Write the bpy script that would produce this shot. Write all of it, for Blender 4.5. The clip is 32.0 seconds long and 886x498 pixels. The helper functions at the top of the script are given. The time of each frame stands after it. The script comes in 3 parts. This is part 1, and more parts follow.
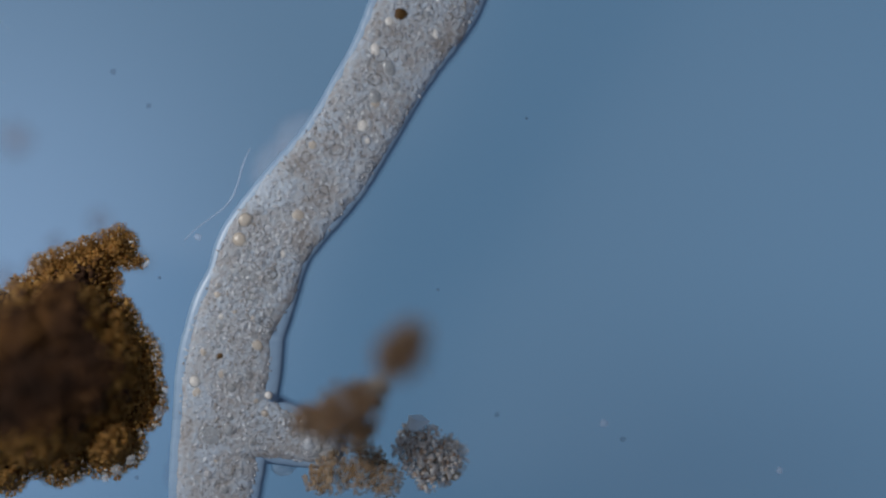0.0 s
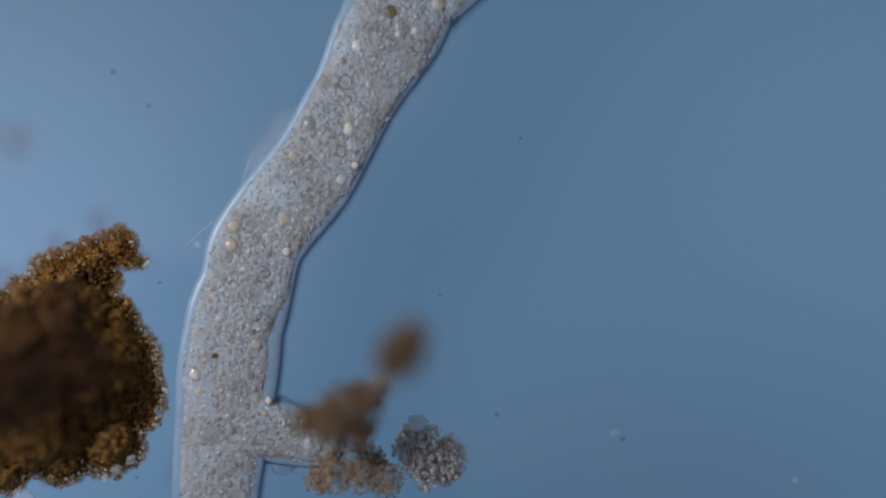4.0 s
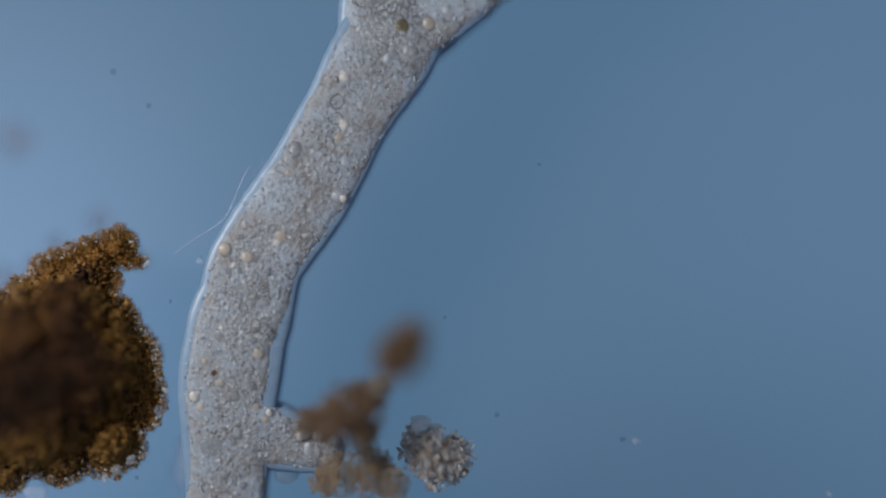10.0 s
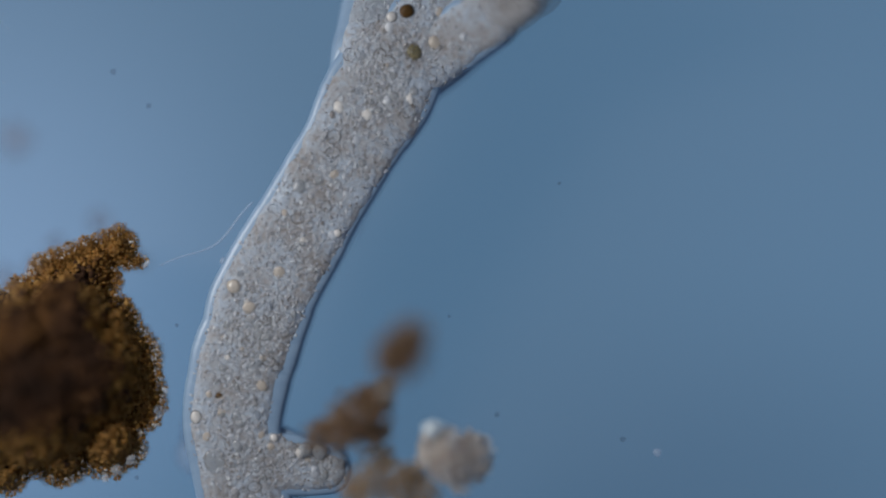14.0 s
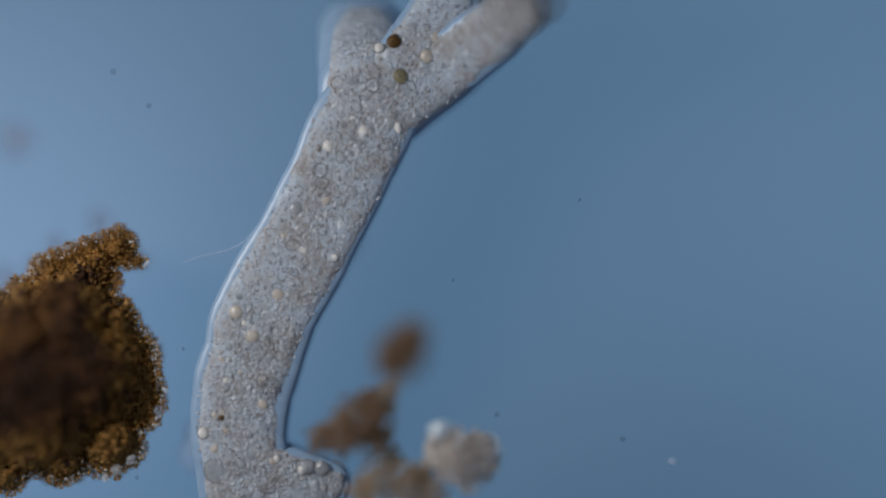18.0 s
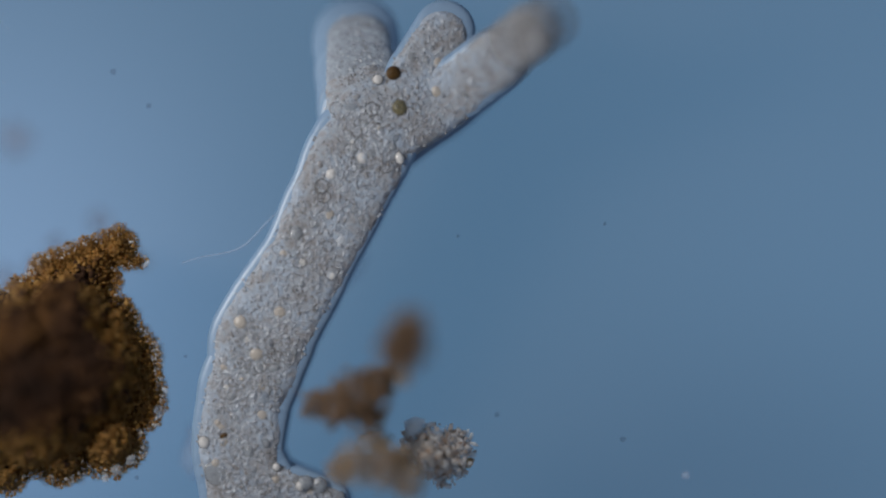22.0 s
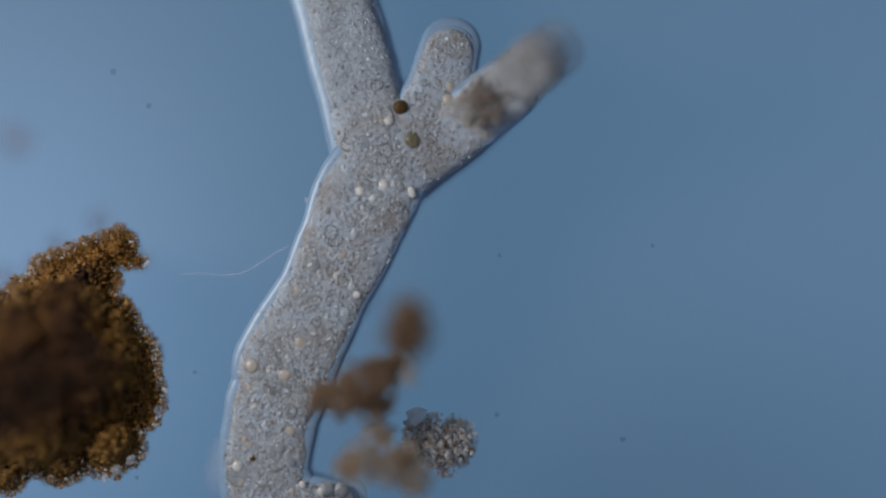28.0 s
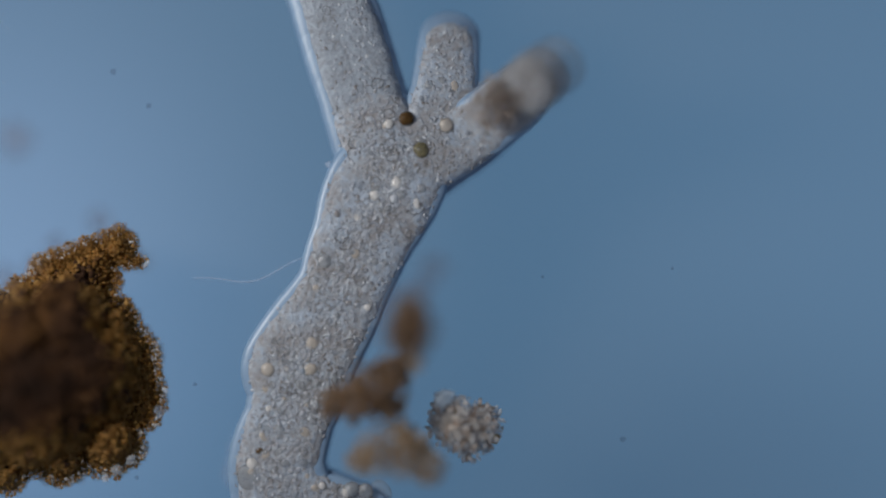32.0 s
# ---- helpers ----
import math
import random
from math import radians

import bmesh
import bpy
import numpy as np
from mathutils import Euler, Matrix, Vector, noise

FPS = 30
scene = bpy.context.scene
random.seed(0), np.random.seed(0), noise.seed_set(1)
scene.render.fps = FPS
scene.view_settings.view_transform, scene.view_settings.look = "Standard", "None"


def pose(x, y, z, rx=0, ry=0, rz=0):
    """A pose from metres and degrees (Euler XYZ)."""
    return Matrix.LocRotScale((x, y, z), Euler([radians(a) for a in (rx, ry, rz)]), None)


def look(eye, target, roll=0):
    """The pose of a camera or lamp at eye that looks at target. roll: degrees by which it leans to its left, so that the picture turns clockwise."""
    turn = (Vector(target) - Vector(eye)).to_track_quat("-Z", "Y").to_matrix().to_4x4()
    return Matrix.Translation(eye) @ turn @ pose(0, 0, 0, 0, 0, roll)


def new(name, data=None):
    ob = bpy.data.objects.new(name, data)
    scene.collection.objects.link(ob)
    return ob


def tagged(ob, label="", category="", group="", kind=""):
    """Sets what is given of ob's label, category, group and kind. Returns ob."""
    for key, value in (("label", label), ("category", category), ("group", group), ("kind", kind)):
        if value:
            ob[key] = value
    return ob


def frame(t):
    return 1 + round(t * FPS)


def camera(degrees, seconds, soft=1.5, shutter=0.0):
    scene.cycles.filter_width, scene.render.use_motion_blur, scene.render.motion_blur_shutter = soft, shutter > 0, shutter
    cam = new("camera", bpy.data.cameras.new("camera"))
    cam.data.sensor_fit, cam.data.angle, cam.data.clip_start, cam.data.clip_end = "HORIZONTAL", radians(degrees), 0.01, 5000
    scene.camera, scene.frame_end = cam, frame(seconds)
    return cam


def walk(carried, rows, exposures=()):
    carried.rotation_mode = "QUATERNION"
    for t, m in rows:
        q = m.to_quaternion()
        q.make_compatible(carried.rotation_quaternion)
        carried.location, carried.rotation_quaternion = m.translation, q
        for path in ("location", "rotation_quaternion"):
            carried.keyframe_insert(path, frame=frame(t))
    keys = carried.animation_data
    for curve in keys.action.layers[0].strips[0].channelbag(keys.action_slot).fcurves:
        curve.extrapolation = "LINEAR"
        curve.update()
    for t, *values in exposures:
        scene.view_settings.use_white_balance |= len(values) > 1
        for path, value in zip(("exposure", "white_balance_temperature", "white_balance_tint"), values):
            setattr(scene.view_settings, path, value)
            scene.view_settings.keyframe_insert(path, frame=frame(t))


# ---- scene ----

# A drop of pond water on a microscope slide, modelled about 3000 times enlarged (1 m here is about a third of a millimetre).
# Places in the field of view are given as (u, v) in millimetres from its upper left corner, u to the right, v down.
DIST, FOCUS = 4.0, 0.252
TIMES = (0, 3.5, 6, 9, 11.5, 14, 17, 19, 21, 23, 25.5, 28, 30, 32)

cam = camera(2 * math.degrees(math.atan(0.784 / DIST)), 32.0, soft=2.0)
EYE = pose(0, 0, FOCUS + DIST)
walk(cam, [(0, EYE), (32, EYE)])
# the objective's wide aperture: shallow depth of focus
cam.data.dof.use_dof = True
cam.data.dof.focus_distance = DIST
cam.data.dof.aperture_fstop = 0.088


def field(u, v, z=FOCUS):
    """The place at height z that is seen at (u, v) of the field."""
    k = (DIST + FOCUS - z) / DIST
    return Vector(((u - 784) / 1000 * k, (441 - v) / 1000 * k, z))


# ---- world and light ----
world = bpy.data.worlds.new("world")
scene.world = world
world.use_nodes = True
sky = world.node_tree.nodes["Background"]
sky.inputs["Color"].default_value = (0.55, 0.66, 0.9, 1)
sky.inputs["Strength"].default_value = 0.22

# an added light with no real source, close by on one side, for relief shading
lamp = new("added_side_light", bpy.data.lights.new("added_side_light", "AREA"))
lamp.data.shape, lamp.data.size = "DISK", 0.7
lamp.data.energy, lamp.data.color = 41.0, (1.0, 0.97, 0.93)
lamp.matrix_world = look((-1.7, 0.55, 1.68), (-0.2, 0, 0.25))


# ---- materials ----
def nodes_of(name):
    m = bpy.data.materials.new(name)
    m.use_nodes = True
    m.node_tree.nodes.clear()
    return m, m.node_tree.nodes, m.node_tree.links


def ramp_of(nt, stops):
    r = nt.new("ShaderNodeValToRGB")
    while len(r.color_ramp.elements) < len(stops):
        r.color_ramp.elements.new(0.5)
    for e, (p, c) in zip(r.color_ramp.elements, stops):
        e.position, e.color = p, (*c, 1)
    return r


def tissue(name, stops, scale, bump, rough=0.5, through_light=0.0, glow_colour=(0.8, 0.8, 0.8), island=0.0, fine=3.0, see=0.0, across=None, gloss=0.12, deep=0.0):
    """Wet organic matter: two scales of colour, fine relief, gloss of its own and some light passing through."""
    m, nt, ln = nodes_of(name)
    co = nt.new("ShaderNodeTexCoord")
    big = nt.new("ShaderNodeTexNoise")
    big.inputs["Scale"].default_value, big.inputs["Detail"].default_value = scale, 5
    small = nt.new("ShaderNodeTexNoise")
    small.inputs["Scale"].default_value, small.inputs["Detail"].default_value = scale * fine, 4
    own_look = nt.new("ShaderNodeObjectInfo")
    shift = nt.new("ShaderNodeVectorMath")
    shift.operation = "MULTIPLY_ADD"
    shift.inputs[1].default_value = (7.3, 5.1, 9.7)
    ln.new(own_look.outputs["Random"], shift.inputs[0])
    ln.new(co.outputs["Object"], shift.inputs[2])
    ln.new(shift.outputs[0], big.inputs["Vector"])
    if across is not None:
        whole_body = nt.new("ShaderNodeTexCoord")
        whole_body.object = across
        ln.new(whole_body.outputs["Object"], big.inputs["Vector"])
    ln.new(shift.outputs[0], small.inputs["Vector"])
    mix = nt.new("ShaderNodeMath")
    mix.operation = "MULTIPLY_ADD"
    mix.inputs[1].default_value = 0.45
    ln.new(small.outputs["Fac"], mix.inputs[0])
    half = nt.new("ShaderNodeMath")
    half.operation = "MULTIPLY"
    half.inputs[1].default_value = 0.55
    ln.new(big.outputs["Fac"], half.inputs[0])
    ln.new(half.outputs[0], mix.inputs[2])
    fac = mix.outputs[0]
    if island:
        geo = nt.new("ShaderNodeNewGeometry")
        own = nt.new("ShaderNodeMath")
        own.operation = "MULTIPLY_ADD"
        own.inputs[1].default_value = island
        both_random = nt.new("ShaderNodeMath")
        both_random.operation = "ADD"
        ln.new(geo.outputs["Random Per Island"], both_random.inputs[0])
        ln.new(own_look.outputs["Random"], both_random.inputs[1])
        whole = nt.new("ShaderNodeMath")
        whole.operation = "FRACT"
        ln.new(both_random.outputs[0], whole.inputs[0])
        ln.new(whole.outputs[0], own.inputs[0])
        less = nt.new("ShaderNodeMath")
        less.operation = "MULTIPLY_ADD"
        less.inputs[1].default_value, less.inputs[2].default_value = 1 - island, 0.0
        ln.new(fac, less.inputs[0])
        ln.new(less.outputs[0], own.inputs[2])
        fac = own.outputs[0]
    ramp = ramp_of(nt, stops)
    ln.new(fac, ramp.inputs[0])
    relief = nt.new("ShaderNodeBump")
    relief.inputs["Strength"].default_value = bump
    relief.inputs["Distance"].default_value = 0.004
    ln.new(small.outputs["Fac"], relief.inputs["Height"])
    skin = nt.new("ShaderNodeBsdfPrincipled")
    skin.inputs["Roughness"].default_value = rough
    skin.inputs["Specular IOR Level"].default_value = gloss
    if deep:
        skin.inputs["Subsurface Weight"].default_value = 0.75
        skin.inputs["Subsurface Radius"].default_value = (1.0, 1.0, 1.0)
        skin.inputs["Subsurface Scale"].default_value = deep
    ln.new(ramp.outputs[0], skin.inputs["Base Color"])
    ln.new(relief.outputs[0], skin.inputs["Normal"])
    out = nt.new("ShaderNodeOutputMaterial")
    end = skin.outputs[0]
    if through_light:
        inner = nt.new("ShaderNodeBsdfTranslucent")
        inner.inputs["Color"].default_value = (*glow_colour, 1)
        ln.new(relief.outputs[0], inner.inputs["Normal"])
        both = nt.new("ShaderNodeMixShader")
        both.inputs[0].default_value = through_light
        ln.new(end, both.inputs[1])
        ln.new(inner.outputs[0], both.inputs[2])
        end = both.outputs[0]
    if see:
        gap = nt.new("ShaderNodeBsdfTransparent")
        thin = nt.new("ShaderNodeMixShader")
        thin.inputs[0].default_value = see
        ln.new(end, thin.inputs[1])
        ln.new(gap.outputs[0], thin.inputs[2])
        end = thin.outputs[0]
    ln.new(end, out.inputs[0])
    return m


def clear(name, tint, density, rough=0.15, passing=(0.98, 0.985, 1.0)):
    """Clear jelly or glass: mostly see-through, with a skin that catches light."""
    m, nt, ln = nodes_of(name)
    see = nt.new("ShaderNodeBsdfTransparent")
    see.inputs["Color"].default_value = (*passing, 1)
    skin = nt.new("ShaderNodeBsdfPrincipled")
    skin.inputs["Base Color"].default_value = (*tint, 1)
    skin.inputs["Roughness"].default_value = rough
    both = nt.new("ShaderNodeMixShader")
    both.inputs[0].default_value = density
    ln.new(see.outputs[0], both.inputs[1])
    ln.new(skin.outputs[0], both.inputs[2])
    out = nt.new("ShaderNodeOutputMaterial")
    ln.new(both.outputs[0], out.inputs[0])
    return m


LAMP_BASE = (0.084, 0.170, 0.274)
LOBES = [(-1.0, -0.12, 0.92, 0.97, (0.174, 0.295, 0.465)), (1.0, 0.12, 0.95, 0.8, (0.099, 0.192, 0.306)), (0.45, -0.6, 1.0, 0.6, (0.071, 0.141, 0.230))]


def lamp_field():
    """The microscope's lamp seen through its blue filter: brightest towards one side, a little uneven."""
    m, nt, ln = nodes_of("lamp field")
    co = nt.new("ShaderNodeTexCoord")

    def lobe(x, y, sx, sy):
        at = nt.new("ShaderNodeMapping")
        at.vector_type = "TEXTURE"
        at.inputs["Location"].default_value = (x, y, 0)
        at.inputs["Scale"].default_value = (sx, sy, 8)
        ln.new(co.outputs["Object"], at.inputs["Vector"])
        ball = nt.new("ShaderNodeTexGradient")
        ball.gradient_type = "SPHERICAL"
        ln.new(at.outputs[0], ball.inputs[0])
        soft = nt.new("ShaderNodeMapRange")
        soft.interpolation_type = "SMOOTHSTEP"
        ln.new(ball.outputs["Fac"], soft.inputs["Value"])
        return soft.outputs["Result"]

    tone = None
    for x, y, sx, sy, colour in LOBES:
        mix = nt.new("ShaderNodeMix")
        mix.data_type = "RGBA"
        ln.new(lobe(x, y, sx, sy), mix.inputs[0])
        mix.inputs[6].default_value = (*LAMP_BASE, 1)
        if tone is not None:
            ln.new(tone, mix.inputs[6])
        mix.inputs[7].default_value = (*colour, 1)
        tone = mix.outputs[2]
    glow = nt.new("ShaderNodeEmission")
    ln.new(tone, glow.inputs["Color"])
    out = nt.new("ShaderNodeOutputMaterial")
    ln.new(glow.outputs[0], out.inputs[0])
    return m


amoeba = tagged(new("amoeba"), "pale grey translucent amoeba with granular plasm, creeping over the slide", "microbe")
amoeba.location = (0, 0, 0)
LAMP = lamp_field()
GLASS = clear("slide glass", (0.97, 0.985, 1.0), 0.02, 0.05)
# opaque: the blue lamp field seen through clear plasm is put into its colour
ECTO = tissue("opaque blue outer plasm", [(0.3, (0.165, 0.255, 0.375)), (0.7, (0.225, 0.325, 0.45))], 9, 0.05, 0.35, gloss=0.4)
ENDO = tissue("granular plasm", [(0.34, (0.225, 0.212, 0.208)), (0.43, (0.305, 0.305, 0.316)), (0.50, (0.342, 0.367, 0.402)), (0.57, (0.35, 0.402, 0.474)), (0.68, (0.45, 0.512, 0.58))], 15, 1.0, 0.5, fine=7.0, across=amoeba, deep=0.004)
GRAIN = tissue("plasm granules", [(0.28, (0.225, 0.20, 0.185)), (0.40, (0.32, 0.323, 0.337)), (0.49, (0.395, 0.42, 0.46)), (0.58, (0.48, 0.525, 0.585)), (0.72, (0.69, 0.715, 0.745))], 18, 0.2, 0.25, island=0.33, across=amoeba, see=0.26, gloss=0.55)
MEMBRANE = tissue("vacuole membrane", [(0.3, (0.20, 0.195, 0.195)), (0.7, (0.30, 0.295, 0.29))], 50, 0.1, 0.4, see=0.6)
VACUOLE = tissue("pale vacuole", [(0.36, (0.54, 0.52, 0.49)), (0.5, (0.70, 0.68, 0.65)), (0.64, (0.86, 0.85, 0.83))], 60, 0.3, 0.15, see=0.25, gloss=0.7)
HOLLOW = tissue("grey vacuole", [(0.36, (0.25, 0.27, 0.29)), (0.64, (0.41, 0.44, 0.47))], 60, 0.3, 0.2, see=0.45, gloss=0.6)
WATERY = tissue("clear plasm", [(0.36, (0.27, 0.34, 0.42)), (0.64, (0.40, 0.47, 0.55))], 40, 0.2, 0.15, see=0.72, gloss=0.8)
PINK = tissue("pinkish food ball", [(0.3, (0.42, 0.37, 0.315)), (0.7, (0.60, 0.54, 0.465))], 40, 0.2, 0.3, see=0.35, gloss=0.5)
BROWN_BALL = tissue("brown food ball", [(0.3, (0.035, 0.02, 0.008)), (0.7, (0.10, 0.055, 0.018))], 60, 0.3, 0.4)
OLIVE_BALL = tissue("olive food ball", [(0.35, (0.075, 0.07, 0.035)), (0.65, (0.25, 0.205, 0.09))], 70, 0.4, 0.35, see=0.3, gloss=0.4)
# detritus colours imitate lamp light: dark where thick, amber where it passes through
LIT_BROWN = tissue("amber brown detritus", [(0.34, (0.15, 0.072, 0.02)), (0.48, (0.29, 0.148, 0.036)), (0.64, (0.48, 0.265, 0.066))], 14, 0.5, 0.9, across=amoeba)
SHADED_CORE = tissue("brown detritus", [(0.38, (0.018, 0.0095, 0.006)), (0.48, (0.038, 0.018, 0.009)), (0.60, (0.085, 0.04, 0.014)), (0.68, (0.15, 0.072, 0.023))], 9, 0.4, 0.9, across=amoeba)
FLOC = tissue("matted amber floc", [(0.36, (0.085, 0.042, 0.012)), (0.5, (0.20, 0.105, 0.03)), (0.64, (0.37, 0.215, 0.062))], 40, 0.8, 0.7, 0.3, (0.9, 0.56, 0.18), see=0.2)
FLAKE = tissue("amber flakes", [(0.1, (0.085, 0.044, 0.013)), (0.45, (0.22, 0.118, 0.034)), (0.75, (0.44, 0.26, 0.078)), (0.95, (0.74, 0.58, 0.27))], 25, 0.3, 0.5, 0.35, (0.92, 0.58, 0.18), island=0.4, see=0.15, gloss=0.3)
CRYSTAL = tissue("pale mineral grains", [(0.1, (0.264, 0.198, 0.121)), (0.35, (0.594, 0.561, 0.506)), (0.8, (0.9, 0.891, 0.869))], 50, 0.3, 0.15, 0.45, (0.97, 0.95, 0.92), island=0.7, see=0.5, gloss=0.6)
GLASSY = tissue("glassy chip", [(0.3, (0.50, 0.55, 0.60)), (0.7, (0.72, 0.76, 0.80))], 40, 0.2, 0.1, see=0.7, gloss=0.9)
SILT = tissue("brown silt", [(0.3, (0.16, 0.102, 0.06)), (0.7, (0.37, 0.25, 0.155))], 30, 0.6, 0.8, 0.4, (0.6, 0.43, 0.28), island=0.4, see=0.37)
AMBER_SILT = tissue("amber silt", [(0.2, (0.28, 0.18, 0.094)), (0.6, (0.50, 0.38, 0.26)), (0.9, (0.68, 0.6, 0.49))], 30, 0.6, 0.6, 0.35, (0.8, 0.62, 0.4), island=0.6, see=0.66)
PALE_SILT = tissue("pale silt", [(0.2, (0.33, 0.28, 0.23)), (0.8, (0.53, 0.475, 0.41))], 30, 0.4, 0.6, 0.3, (0.9, 0.82, 0.74), island=0.5, see=0.62)
GRIT = tissue("pale gritty grains", [(0.1, (0.42, 0.21, 0.085)), (0.3, (0.60, 0.48, 0.38)), (0.5, (0.82, 0.76, 0.70)), (0.85, (0.95, 0.95, 0.94))], 50, 0.3, 0.15, 0.25, (0.98, 0.97, 0.95), island=0.75, see=0.42, gloss=0.6)
HAZE = clear("thin brown haze", (0.16, 0.12, 0.09), 0.16, 0.8)
JELLY = clear("clear jelly", (0.62, 0.70, 0.82), 0.2, 0.35)
ICE = tissue("icy crystal", [(0.3, (0.62, 0.72, 0.78)), (0.7, (0.84, 0.90, 0.93))], 30, 0.2, 0.15, 0.2, (0.9, 0.96, 1.0), see=0.15, gloss=0.6)
FILM = clear("thin plasm film", (0.55, 0.60, 0.68), 0.13, 0.5)
HYALO = tissue("thin pale plasm", [(0.3, (0.29, 0.31, 0.335)), (0.7, (0.37, 0.39, 0.41))], 26, 0.5, 0.5, fine=5.0, see=0.78)
# opaque as well, tinted bluish as if the lit field showed through
DIM = tissue("opaque bluish plasm", [(0.34, (0.225, 0.24, 0.26)), (0.5, (0.295, 0.33, 0.375)), (0.66, (0.365, 0.41, 0.465))], 30, 0.9, 0.5, fine=4.0, deep=0.004)
THIN = tissue("thin granular plasm", [(0.34, (0.26, 0.24, 0.23)), (0.5, (0.39, 0.385, 0.39)), (0.66, (0.55, 0.56, 0.58))], 34, 0.9, 0.5, fine=3.0, see=0.6)
BROWN_PLASM = tissue("brownish plasm", [(0.3, (0.29, 0.22, 0.17)), (0.5, (0.43, 0.345, 0.285)), (0.7, (0.56, 0.475, 0.41))], 40, 1.0, 0.5, fine=4.0, island=0.4, see=0.5)
MOTE = clear("dark mote", (0.05, 0.07, 0.10), 0.16, 0.6)
THREAD = clear("glassy thread", (0.45, 0.55, 0.68), 0.28, 0.3)


# ---- mesh tools ----
def mesh_of(name, verts, faces, material, smooth=True):
    me = bpy.data.meshes.new(name)
    me.from_pydata([tuple(v) for v in verts], [], [tuple(f) for f in faces])
    me.materials.append(material)
    if smooth:
        me.polygons.foreach_set("use_smooth", [True] * len(me.polygons))
    me.update()
    return me


def part(name, me, parent, label="", at=None):
    ob = new(name, me)
    ob.parent = parent
    if at is not None:
        ob.matrix_basis = at
    return tagged(ob, label=label)


def ball_template(level):
    bm = bmesh.new()
    bmesh.ops.create_icosphere(bm, subdivisions=level, radius=1)
    v = np.array([p.co[:] for p in bm.verts])
    f = np.array([[q.index for q in p.verts] for p in bm.faces])
    bm.free()
    return v, f


BALLS = {n: ball_template(n) for n in (1, 2, 3, 4)}


def lump(rng, size, level=2, rough=0.25, squash=(1, 1, 1)):
    """Vertices and faces of one uneven pebble."""
    v, f = BALLS[level]
    a = rng.normal(size=(4, 3))
    w = 1 + rough * sum(np.sin(v @ (k * (1.5 + i)) + i * 2.1) for i, k in enumerate(a))[:, None] / 2.2
    turn = np.array(Euler(rng.uniform(0, 6.28, 3)).to_matrix())
    return (v * w * size * np.array(squash)) @ turn.T, f


def heap(pieces):
    """Joins pebbles (vertices, faces) into one."""
    vs, fs, n = [], [], 0
    for v, f in pieces:
        vs.append(v)
        fs.append(f + n)
        n += len(v)
    return np.concatenate(vs), np.concatenate(fs)


def cushion(r, up, down, power, seed, wobble=0.03, plan=2.35, shift=0.0, rings=9, around=40):
    """A round cushion with a flat top and full sides."""
    rng = np.random.default_rng(seed)
    ph = rng.uniform(0, 6.28, 5)
    verts, faces = [(0, shift, up)], []
    for j in range(1, rings * 2):
        a = math.pi / 2 - math.pi * j / (rings * 2)
        rho = r * abs(math.cos(a)) ** (2 / power)
        z = (up if a > 0 else down) * math.copysign(abs(math.sin(a)) ** (2 / power), a)
        for i in range(around):
            b = 2 * math.pi * i / around
            k = 1 + wobble * (math.sin(2 * b + ph[0]) + math.sin(3 * b + ph[1]) * 0.7 + math.sin(5 * b + ph[2]) * 0.4) / 2
            k *= (abs(math.cos(b)) ** plan + abs(math.sin(b)) ** plan) ** (-1 / plan)
            verts.append((rho * k * math.cos(b), rho * k * math.sin(b) + shift, z))
    verts.append((0, shift, -down))
    for i in range(around):
        faces.append((0, 1 + i, 1 + (i + 1) % around))
    for j in range(rings * 2 - 2):
        o = 1 + j * around
        for i in range(around):
            k = (i + 1) % around
            faces.append((o + i, o + around + i, o + around + k, o + k))
    o = 1 + (rings * 2 - 2) * around
    for i in range(around):
        faces.append((o + i, len(verts) - 1, o + (i + 1) % around))
    return verts, faces


# ---- the slide and the lamp field ----
def slab(name, x, y, z0, z1, material, label, bevel=0.0):
    bm = bmesh.new()
    bmesh.ops.create_cube(bm, size=1)
    for v in bm.verts:
        v.co = (v.co.x * x, v.co.y * y, z0 if v.co.z < 0 else z1)
    if bevel:
        bmesh.ops.bevel(bm, geom=bm.edges[:], offset=bevel, segments=2, affect="EDGES")
    me = bpy.data.meshes.new(name)
    bm.to_mesh(me)
    bm.free()
    me.materials.append(material)
    return tagged(new(name, me), label, "microscope", kind="structure")


slab("floor", 3.6, 2.6, -0.06, 0.0, GLASS, "clear glass microscope slide under the water", 0.006)
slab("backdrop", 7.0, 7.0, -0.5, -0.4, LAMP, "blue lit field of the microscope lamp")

# ---- the amoeba: how its outline lies at each of TIMES ----
# left and right edge (u, v, u, v) of the trunk at seven stations from the fork to the tail
FORK = [(675, -35, 865, -10), (612, 20, 800, 55), (598, 15, 785, 60), (602, 35, 775, 85), (590, 105, 775, 130), (580, 145, 775, 165), (565, 195, 745, 210),
        (550, 215, 730, 235), (553, 215, 735, 250), (560, 265, 735, 300), (568, 280, 745, 325), (568, 309, 750, 345), (576, 313, 760, 350), (586, 298, 785, 350)]
NECK = [(610, 100, 750, 175), (548, 165, 703, 195), (540, 160, 700, 182), (530, 180, 688, 205), (530, 235, 697, 245), (525, 265, 700, 275), (510, 320, 690, 310),
        (500, 335, 680, 325), (503, 335, 683, 335), (513, 370, 690, 380), (520, 400, 700, 410), (527, 414, 700, 450), (533, 423, 710, 455), (547, 418, 720, 460)]
